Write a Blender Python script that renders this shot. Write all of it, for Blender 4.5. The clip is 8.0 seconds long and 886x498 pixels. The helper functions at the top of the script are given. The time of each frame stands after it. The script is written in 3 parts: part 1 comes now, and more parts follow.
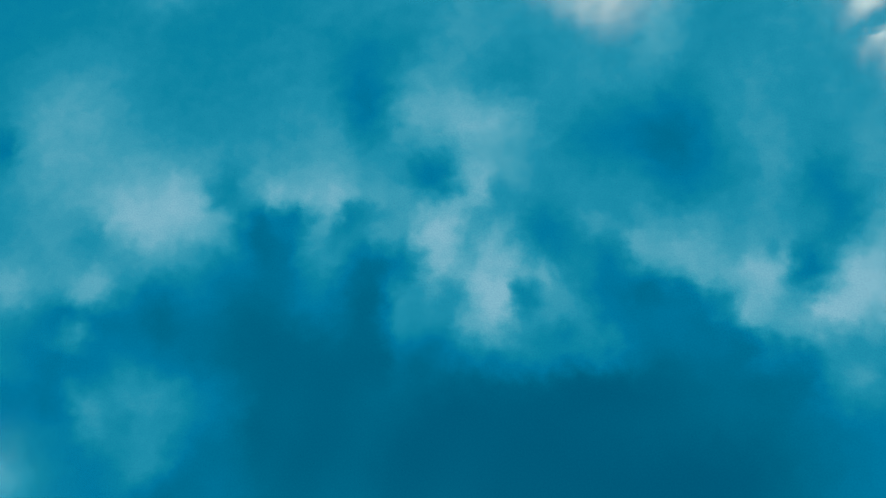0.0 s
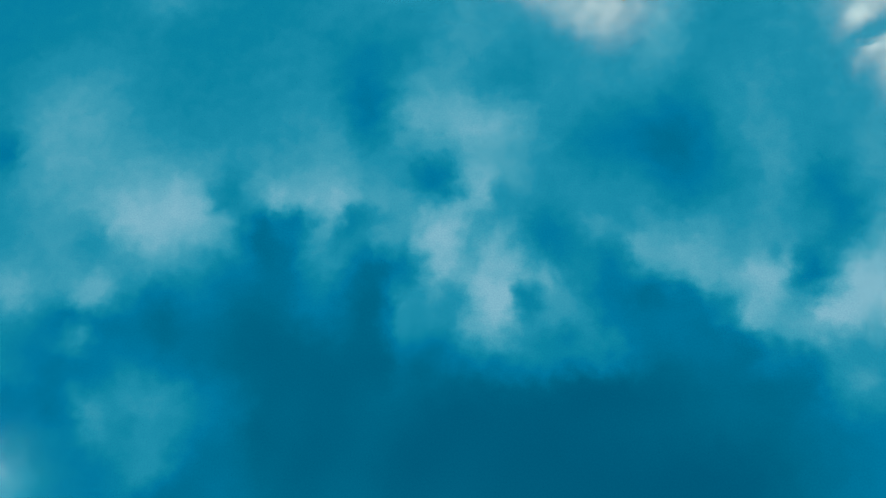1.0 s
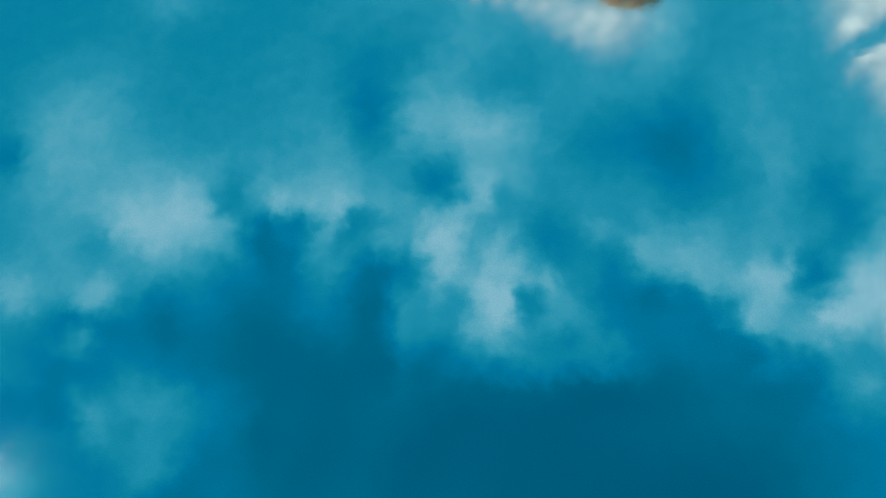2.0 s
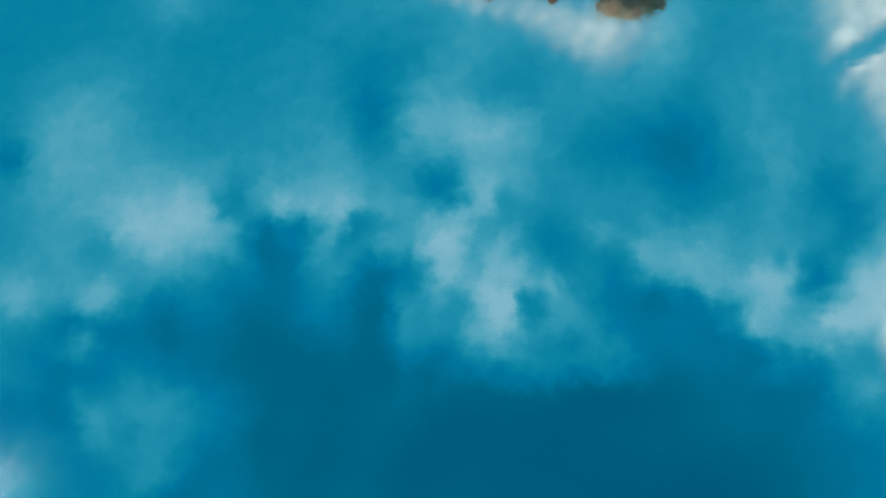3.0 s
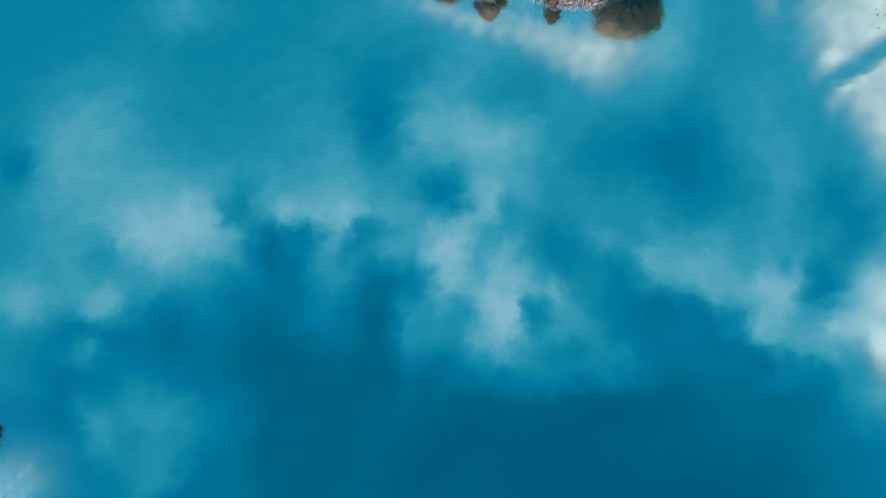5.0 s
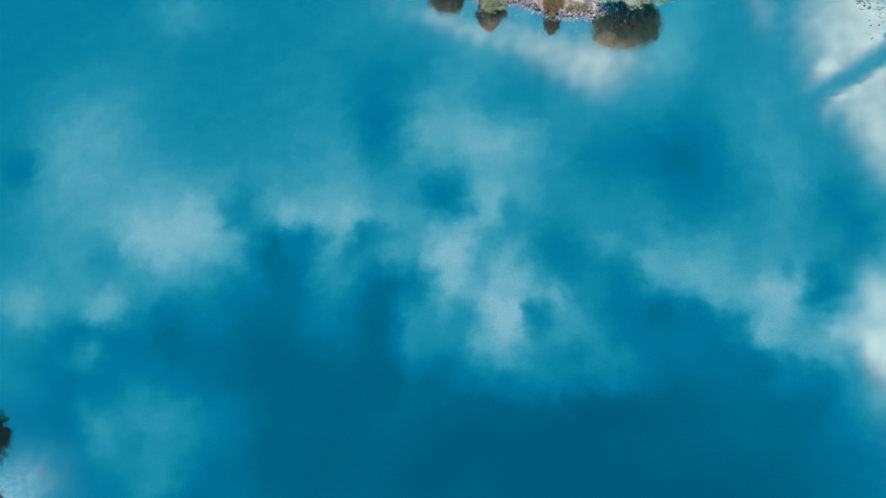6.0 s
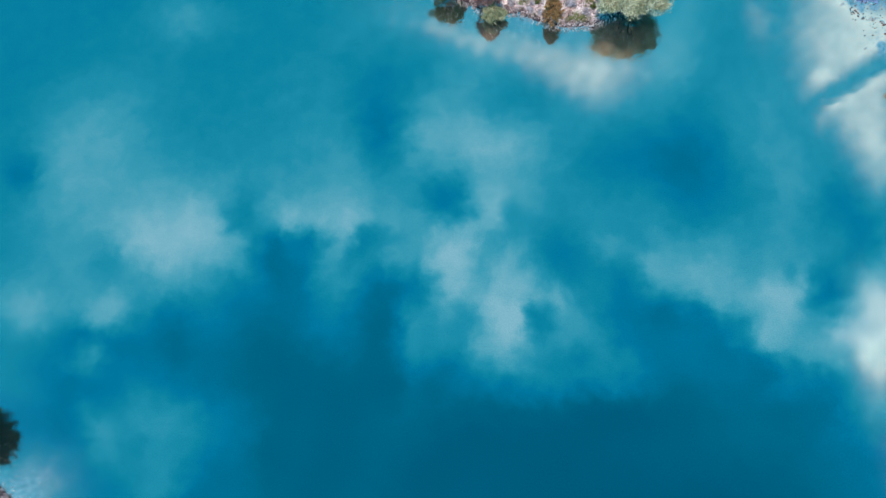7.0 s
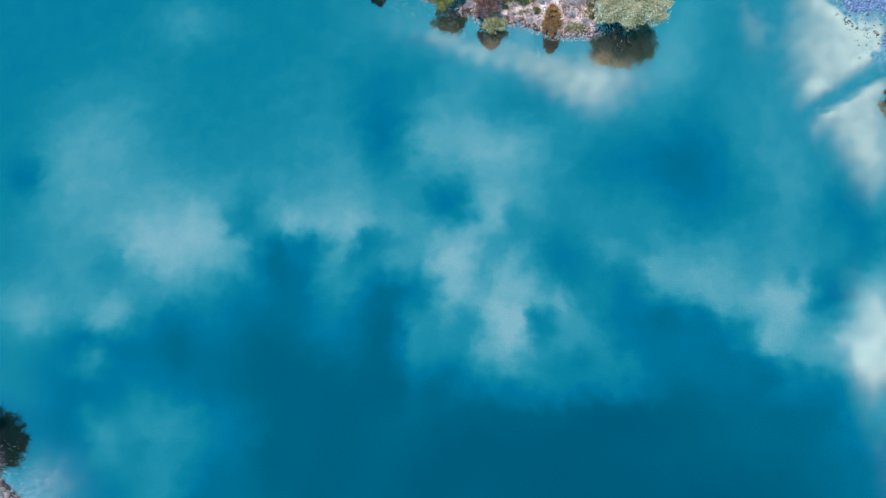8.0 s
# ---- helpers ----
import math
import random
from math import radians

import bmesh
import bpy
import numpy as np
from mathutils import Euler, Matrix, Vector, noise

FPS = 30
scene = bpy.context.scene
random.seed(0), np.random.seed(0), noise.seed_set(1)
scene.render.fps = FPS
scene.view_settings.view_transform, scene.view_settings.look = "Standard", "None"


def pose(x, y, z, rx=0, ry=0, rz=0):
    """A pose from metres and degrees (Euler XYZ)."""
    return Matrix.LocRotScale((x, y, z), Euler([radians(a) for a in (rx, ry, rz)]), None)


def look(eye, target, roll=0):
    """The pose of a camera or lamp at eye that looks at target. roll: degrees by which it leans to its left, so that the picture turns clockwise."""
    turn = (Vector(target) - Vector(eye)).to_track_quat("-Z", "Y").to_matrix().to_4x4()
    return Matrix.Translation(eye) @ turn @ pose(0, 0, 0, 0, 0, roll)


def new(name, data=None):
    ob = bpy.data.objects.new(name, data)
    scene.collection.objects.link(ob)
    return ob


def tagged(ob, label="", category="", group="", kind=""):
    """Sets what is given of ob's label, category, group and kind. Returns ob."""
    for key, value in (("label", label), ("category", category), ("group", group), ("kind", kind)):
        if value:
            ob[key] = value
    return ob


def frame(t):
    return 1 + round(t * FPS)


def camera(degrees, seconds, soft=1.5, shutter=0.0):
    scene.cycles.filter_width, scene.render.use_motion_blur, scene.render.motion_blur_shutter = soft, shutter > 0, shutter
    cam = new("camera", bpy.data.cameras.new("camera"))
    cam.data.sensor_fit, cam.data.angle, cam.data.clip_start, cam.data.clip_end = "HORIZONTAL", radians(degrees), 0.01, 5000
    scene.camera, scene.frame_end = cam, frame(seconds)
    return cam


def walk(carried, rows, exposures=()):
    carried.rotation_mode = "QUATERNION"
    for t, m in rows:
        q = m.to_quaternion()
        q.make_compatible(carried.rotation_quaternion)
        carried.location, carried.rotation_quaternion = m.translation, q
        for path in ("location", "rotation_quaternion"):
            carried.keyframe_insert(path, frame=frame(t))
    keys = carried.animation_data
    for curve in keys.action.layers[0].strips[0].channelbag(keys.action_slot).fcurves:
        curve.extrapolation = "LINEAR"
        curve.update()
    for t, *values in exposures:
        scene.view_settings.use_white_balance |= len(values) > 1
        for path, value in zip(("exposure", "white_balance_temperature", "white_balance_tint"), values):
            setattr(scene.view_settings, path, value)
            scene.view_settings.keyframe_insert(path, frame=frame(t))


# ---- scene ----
# A still lake from the air: the camera climbs straight up and slowly tilts.
cam = camera(70.0, 8.0, soft=1.1)
ROWS = (
    (0, -2.176, 0.030, 76.389, 14.367, 5.323, -0.418),
    (0.5, -2.033, 0.088, 77.214, 14.519, 5.408, -0.388),
    (1, -1.891, 0.138, 78.044, 14.672, 5.492, -0.359),
    (1.5, -1.750, 0.181, 78.876, 14.825, 5.577, -0.330),
    (2.25, -1.540, 0.229, 80.131, 15.055, 5.702, -0.288),
    (3, -1.332, 0.260, 81.394, 15.286, 5.827, -0.247),
    (3.5, -1.194, 0.270, 82.240, 15.440, 5.909, -0.220),
    (4, -1.058, 0.272, 83.089, 15.595, 5.991, -0.194),
    (4.5, -0.922, 0.266, 83.941, 15.750, 6.073, -0.168),
    (5.25, -0.721, 0.242, 85.226, 15.983, 6.194, -0.130),
    (6, -0.521, 0.200, 86.518, 16.217, 6.315, -0.093),
    (6.5, -0.390, 0.162, 87.383, 16.373, 6.394, -0.069),
    (7, -0.259, 0.116, 88.252, 16.530, 6.474, -0.046),
    (7.5, -0.129, 0.062, 89.125, 16.687, 6.553, -0.023),
    (8, 0.000, -0.000, 90.000, 16.845, 6.631, -0.000),
)
walk(cam, [(t, pose(*row)) for t, *row in ROWS], exposures=((0.0, 0.0), (8.0, 0.0)))

# ---- sky and sun ----
SUN_UP, SUN_ROUND = radians(72), radians(192)


class Nodes:
    """A short way to write a node tree."""

    def __init__(self, tree):
        self.tree = tree
        tree.nodes.clear()

    def add(self, kind, ins=(), operation="", data_type="", blend_type="", vector_type="", interpolation_type="", attribute_name=""):
        node = self.tree.nodes.new(kind)
        if operation:
            node.operation = operation
        if data_type:
            node.data_type = data_type
        if blend_type:
            node.blend_type = blend_type
        if vector_type:
            node.vector_type = vector_type
        if interpolation_type:
            node.interpolation_type = interpolation_type
        if attribute_name:
            node.attribute_name = attribute_name
        for key, value in dict(ins).items():
            if isinstance(value, bpy.types.NodeSocket):
                self.tree.links.new(value, node.inputs[key])
            else:
                node.inputs[key].default_value = value
        return node

    def math(self, op, a, b=0.0):
        return self.add("ShaderNodeMath", {0: a, 1: b}, operation=op).outputs[0]

    def span(self, value, a, b, c=0.0, d=1.0, kind="SMOOTHSTEP"):
        ins = {"Value": value, "From Min": a, "From Max": b, "To Min": c, "To Max": d}
        return self.add("ShaderNodeMapRange", ins, interpolation_type=kind).outputs[0]

    def noise(self, vector, scale, detail=4.0, rough=0.55, color=False, warp=0.0):
        ins = {"Vector": vector, "Scale": scale, "Detail": detail, "Roughness": rough, "Distortion": warp}
        return self.add("ShaderNodeTexNoise", ins).outputs[1 if color else 0]

    def mix(self, fac, a, b, blend="MIX"):
        return self.add("ShaderNodeMix", {0: fac, 6: a, 7: b}, data_type="RGBA", blend_type=blend).outputs[2]

    def blend(self, fac, a, b):
        return self.add("ShaderNodeMix", {0: fac, 2: a, 3: b}, data_type="FLOAT").outputs[0]

    def ramp(self, fac, stops):
        node = self.add("ShaderNodeValToRGB", {0: fac})
        els = node.color_ramp.elements
        while len(els) < len(stops):
            els.new(0.5)
        for el, (at, col) in zip(els, stops):
            el.position, el.color = at, (*col, 1)
        return node.outputs[0]


# Clouds as they lie on a level layer overhead: sideways and ahead per unit of height,
# half width, half depth, turn in degrees, thickness (below zero: a thin place in the sheet).
CLOUDS_FARTHEST = (
    (-0.905, 0.472, 0.038, 0.050, 34, -0.61),
    (-0.790, 0.532, 0.123, 0.169, -35, 0.61),
    (-0.616, 0.792, 0.093, 0.057, -14, 0.48),
    (-0.283, 0.374, 0.154, 0.261, 13, 0.86),
    (-0.221, 0.501, 0.045, 0.099, 9, -0.81),
    (-0.120, 0.737, 0.171, 0.100, -8, 0.67),
    (-0.113, 0.394, 0.055, 0.037, -38, -0.66),
    (-0.090, 0.577, 0.092, 0.158, -45, 1.19),
    (-0.049, 0.505, 0.176, 0.252, 8, -0.89),
    (-0.021, 0.481, 0.095, 0.070, -5, 1.18),
    (-0.008, 0.380, 0.049, 0.037, -14, 0.89),
    (0.097, 0.471, 0.113, 0.330, -13, 0.64),
    (0.209, 0.449, 0.069, 0.123, -87, -0.64),
    (0.290, 0.629, 0.162, 0.051, 74, 0.53),
    (0.407, 0.457, 0.085, 0.124, 12, 0.57),
    (0.532, 0.684, 0.167, 0.198, 13, 0.38),
)
CLOUDS_FAR = (
    (-0.478, 0.356, 0.064, 0.239, -83, 0.42),
    (-0.468, 0.374, 0.047, 0.048, -76, -0.94),
    (-0.423, 0.332, 0.105, 0.072, -27, 0.92),
    (-0.413, 0.305, 0.038, 0.068, 40, -0.98),
    (-0.373, 0.330, 0.032, 0.045, -6, 0.77),
    (-0.360, 0.315, 0.049, 0.073, 62, -0.87),
    (-0.360, 0.329, 0.023, 0.046, -79, -0.83),
    (-0.332, 0.345, 0.021, 0.023, -32, 0.57),
    (-0.263, 0.301, 0.024, 0.068, -31, -0.68),
    (-0.239, 0.354, 0.072, 0.024, 1, 0.39),
    (-0.101, 0.347, 0.216, 0.149, -43, 0.91),
    (-0.087, 0.363, 0.044, 0.089, -89, -0.53),
    (-0.041, 0.312, 0.021, 0.045, -87, -0.36),
    (0.002, 0.369, 0.025, 0.037, 4, -0.75),
    (0.244, 0.306, 0.062, 0.213, 15, 0.66),
    (0.519, 0.338, 0.043, 0.064, -10, -0.83),
)
CLOUDS_UPPER = (
    (-0.695, 0.288, 0.076, 0.043, -35, -0.58),
    (-0.598, 0.275, 0.222, 0.189, -28, 1.03),
    (-0.286, 0.271, 0.048, 0.076, -4, 1.16),
    (-0.192, 0.277, 0.030, 0.039, 63, 0.92),
    (-0.191, 0.255, 0.072, 0.110, 27, -0.76),
    (-0.168, 0.250, 0.052, 0.037, -29, -0.56),
    (-0.062, 0.301, 0.068, 0.100, -28, 0.68),
    (-0.057, 0.277, 0.033, 0.045, -57, -0.65),
    (0.044, 0.279, 0.126, 0.261, 19, -0.64),
    (0.092, 0.281, 0.065, 0.110, 51, -0.87),
    (0.181, 0.243, 0.156, 0.110, -16, 0.70),
    (0.184, 0.276, 0.065, 0.027, -31, 0.40),
    (0.325, 0.265, 0.053, 0.100, -12, 0.97),
    (0.429, 0.249, 0.062, 0.116, -15, 0.98),
    (0.461, 0.263, 0.046, 0.073, -14, -0.84),
    (0.475, 0.262, 0.032, 0.109, -35, 0.83),
)
CLOUDS_MIDDLE = (
    (-0.848, 0.213, 0.085, 0.046, -28, 0.63),
    (-0.678, 0.194, 0.030, 0.050, 6, 0.53),
    (-0.411, 0.230, 0.157, 0.368, -33, -0.90),
    (-0.068, 0.216, 0.043, 0.021, -18, 0.28),
    (-0.066, 0.207, 0.023, 0.087, -21, -0.53),
    (-0.034, 0.218, 0.230, 0.154, 56, 1.05),
    (0.010, 0.192, 0.024, 0.065, -16, 0.52),
    (0.071, 0.221, 0.027, 0.029, 28, 0.63),
    (0.144, 0.196, 0.079, 0.123, -53, 0.71),
    (0.177, 0.232, 0.032, 0.087, -13, -0.64),
    (0.282, 0.230, 0.152, 0.229, -5, -0.99),
    (0.419, 0.216, 0.087, 0.037, 21, 0.55),
    (0.425, 0.242, 0.021, 0.021, 46, -0.34),
    (0.467, 0.221, 0.045, 0.146, -47, -1.03),
    (0.469, 0.222, 0.021, 0.062, -11, -0.38),
    (0.583, 0.212, 0.150, 0.350, -30, 0.82),
)
CLOUDS_LOWER = (
    (-0.726, 0.158, 0.044, 0.026, 29, -0.51),
    (-0.706, 0.162, 0.058, 0.022, -18, -0.59),
    (-0.640, 0.157, 0.071, 0.066, -47, -0.59),
    (-0.567, 0.173, 0.065, 0.038, -63, -0.60),
    (-0.304, 0.163, 0.040, 0.070, 69, 0.30),
    (-0.199, 0.181, 0.068, 0.098, 27, -0.76),
    (-0.158, 0.179, 0.097, 0.059, -49, 0.65),
    (-0.046, 0.192, 0.068, 0.078, -88, -0.75),
    (0.008, 0.174, 0.075, 0.085, 47, 0.79),
    (0.008, 0.174, 0.075, 0.085, 47, 0.81),
    (0.025, 0.177, 0.024, 0.050, -34, -0.24),
    (0.030, 0.176, 0.022, 0.045, 33, -0.35),
    (0.049, 0.181, 0.074, 0.097, 22, -0.95),
    (0.049, 0.181, 0.074, 0.097, 23, -0.68),
    (0.219, 0.179, 0.034, 0.030, 88, -0.45),
    (0.299, 0.173, 0.071, 0.022, -12, -0.65),
)
CLOUDS_NEAR = (
    (-0.750, 0.117, 0.041, 0.035, -53, 0.58),
    (-0.723, 0.074, 0.117, 0.051, -54, -1.05),
    (-0.713, 0.152, 0.053, 0.027, -83, 0.85),
    (-0.260, 0.134, 0.197, 0.162, 11, -0.80),
    (-0.166, 0.152, 0.022, 0.079, 4, 0.49),
    (-0.127, 0.085, 0.087, 0.033, 11, -0.34),
    (0.068, 0.144, 0.021, 0.032, -82, 0.43),
    (0.110, 0.083, 0.095, 0.037, 3, 0.89),
    (0.113, 0.153, 0.094, 0.027, -44, 0.53),
    (0.362, 0.113, 0.095, 0.024, -22, -0.49),
    (0.369, 0.128, 0.038, 0.083, 36, 0.61),
    (0.371, 0.102, 0.022, 0.037, -34, -0.61),
    (0.382, 0.142, 0.031, 0.052, -26, 0.84),
    (0.499, 0.142, 0.104, 0.083, -90, 0.96),
    (0.503, 0.148, 0.037, 0.097, 26, -0.78),
    (0.504, 0.145, 0.023, 0.039, 52, 0.74),
)
CLOUDS_NEAREST = (
    (-0.800, -0.098, 0.072, 0.043, -7, 0.63),
    (-0.761, 0.018, 0.293, 0.036, -8, -0.46),
    (-0.681, 0.013, 0.071, 0.033, -51, 0.92),
    (-0.574, 0.006, 0.176, 0.060, -6, 1.02),
    (-0.545, -0.084, 0.055, 0.070, -75, 0.90),
    (-0.516, -0.099, 0.106, 0.050, 55, -0.80),
    (-0.392, -0.019, 0.044, 0.064, -18, -0.39),
    (-0.306, -0.081, 0.203, 0.095, 59, -0.72),
    (-0.151, -0.083, 0.138, 0.071, 65, -0.60),
    (-0.058, 0.036, 0.088, 0.065, 0, -0.47),
    (0.008, -0.077, 0.159, 0.186, -24, -1.07),
    (0.139, 0.055, 0.137, 0.049, -6, -0.30),
    (0.315, -0.123, 0.277, 0.122, 23, -1.07),
    (0.460, 0.056, 0.038, 0.102, -83, -0.55),
    (0.523, 0.054, 0.069, 0.129, -74, -0.88),
    (0.524, 0.046, 0.062, 0.046, 18, 1.25),
)
CLOUDS = CLOUDS_FARTHEST + CLOUDS_FAR + CLOUDS_UPPER + CLOUDS_MIDDLE + CLOUDS_LOWER + CLOUDS_NEAR + CLOUDS_NEAREST

# Light of the cloud sheet from its thinnest to its thickest.
VAPOUR = (
    (0.038, (0.0, 0.318, 0.572)),
    (0.192, (0.0, 0.416, 0.74)),
    (0.385, (0.0, 0.58, 1.077)),
    (0.5, (0.017, 0.716, 1.107)),
    (0.596, (0.066, 0.854, 1.264)),
    (0.692, (0.228, 1.037, 1.417)),
    (0.788, (0.528, 1.24, 1.598)),
    (0.904, (1.054, 1.482, 1.812)),
)

world = bpy.data.worlds.new("sky")
scene.world = world
world.use_nodes = True
w = Nodes(world.node_tree)
ray = w.add("ShaderNodeTexCoord").outputs["Generated"]
parts_of = w.add("ShaderNodeSeparateXYZ", {0: ray})
height_of = w.math("MAXIMUM", parts_of.outputs[2], 0.05)
layer = w.add("ShaderNodeCombineXYZ", {0: w.math("DIVIDE", parts_of.outputs[0], height_of), 1: w.math("DIVIDE", parts_of.outputs[1], height_of)}).outputs[0]
half = (0.5, 0.5, 0.5)


def stirred(vector, scale, amount, detail):
    push = w.add("ShaderNodeVectorMath", {0: w.noise(vector, scale, detail, 0.6, True), 1: half}, operation="SUBTRACT").outputs[0]
    far = w.add("ShaderNodeVectorMath", {0: push, "Scale": amount}, operation="SCALE").outputs[0]
    return w.add("ShaderNodeVectorMath", {0: vector, 1: far}, operation="ADD").outputs[0]


torn = stirred(stirred(layer, 13.0, 0.018, 2.0), 30.0, 0.058, 4.0)
veil = w.add("ShaderNodeValue").outputs[0]
veil.default_value = -0.11
flat = w.add("ShaderNodeSeparateXYZ", {0: torn})
for u, v, ru, rv, turn, thick in CLOUDS:
    # each cloud is worked out after the ones before it
    over = w.add("ShaderNodeCombineXYZ", {0: flat.outputs[0], 1: flat.outputs[1], 2: veil}).outputs[0]
    local = w.add("ShaderNodeMapping", {0: over, 1: (u, v, 0), 2: (0, 0, radians(turn)), 3: (ru, rv, 1e5)}, vector_type="TEXTURE").outputs[0]
    away = w.add("ShaderNodeVectorMath", {0: local, 1: local}, operation="DOT_PRODUCT").outputs["Value"]
    puff = w.math("EXPONENT", w.math("MULTIPLY", away, -1.0))
    veil = w.add("ShaderNodeMath", {0: puff, 1: thick, 2: veil}, operation="MULTIPLY_ADD").outputs[0]
# billows and fine tufts, faint where the sky is clear
body = w.span(veil, -1.0, 0.2, 0.15, 1.0)
billow = w.math("MULTIPLY", w.math("SUBTRACT", w.noise(torn, 10.0, 5.0, 0.62), 0.5), 0.30)
tuft = w.math("MULTIPLY", w.math("SUBTRACT", w.noise(torn, 26.0, 4.0, 0.6), 0.5), 0.36)
veil = w.math("ADD", veil, w.math("MULTIPLY", w.math("ADD", billow, tuft), body))
clear_sky = w.add("ShaderNodeTexSky")
clear_sky.sky_type, clear_sky.sun_disc = "NISHITA", False
clear_sky.sun_elevation, clear_sky.sun_rotation = SUN_UP, SUN_ROUND
clear_sky.altitude, clear_sky.air_density, clear_sky.dust_density, clear_sky.ozone_density = 400.0, 1.0, 0.1, 3.0
deep = w.mix(1.0, clear_sky.outputs[0], (0.0, 0.170, 0.178, 1), "MULTIPLY")
vapour = w.ramp(w.span(veil, -1.3, 1.3, 0.0, 1.0, "LINEAR"), VAPOUR)
full = w.mix(w.span(veil, -1.15, -0.75, 0.6, 1.0, "LINEAR"), deep, vapour)
back = w.add("ShaderNodeBackground", {0: full, 1: 1.0})
w.tree.links.new(back.outputs[0], w.add("ShaderNodeOutputWorld").inputs[0])

sun = new("sun", bpy.data.lights.new("sun", "SUN"))
sun.data.energy, sun.data.angle, sun.data.color = 4.8, radians(8), (1.0, 0.74, 0.54)
sun.matrix_world = look((0, 0, 300), (300 * math.sin(SUN_ROUND) * -1 / math.tan(SUN_UP), 300 * math.cos(SUN_ROUND) * -1 / math.tan(SUN_UP), 0))


# ---- materials ----
def material(name):
    mat = bpy.data.materials.new(name)
    mat.use_nodes = True
    return mat, Nodes(mat.node_tree)


def surface(mat, n, color, rough=0.8, bump=None, strength=0.4, reach=0.05, through_light=0.0):
    ins = {"Base Color": color, "Roughness": rough, "Specular IOR Level": 0.25}
    if bump is not None:
        ins["Normal"] = n.add("ShaderNodeBump", {"Height": bump, "Strength": strength, "Distance": reach}).outputs[0]
    shader = n.add("ShaderNodeBsdfPrincipled", ins).outputs[0]
    if through_light:
        glow = n.add("ShaderNodeBsdfTranslucent", {0: color}).outputs[0]
        shader = n.add("ShaderNodeMixShader", {0: through_light, 1: shader, 2: glow}).outputs[0]
    n.tree.links.new(shader, n.add("ShaderNodeOutputMaterial").inputs[0])
    return mat


def leaf_material(name, dark, mid, light, spot=0.8):
    mat, n = material(name)
    geo = n.add("ShaderNodeNewGeometry")
    clump = n.noise(geo.outputs["Position"], spot, 3.0)
    tone = n.math("ADD", n.math("MULTIPLY", geo.outputs["Random Per Island"], 0.55), n.span(clump, 0.3, 0.7, 0.0, 0.45))
    return surface(mat, n, n.ramp(tone, ((0.0, dark), (0.5, mid), (1.0, light))), 0.65, through_light=0.14)


def bark_material(name, dark, light):
    mat, n = material(name)
    geo = n.add("ShaderNodeNewGeometry")
    grain = n.noise(geo.outputs["Position"], 9.0, 5.0, 0.7, warp=1.5)
    return surface(mat, n, n.ramp(grain, ((0.3, dark), (0.7, light))), 0.9, grain, 0.8)


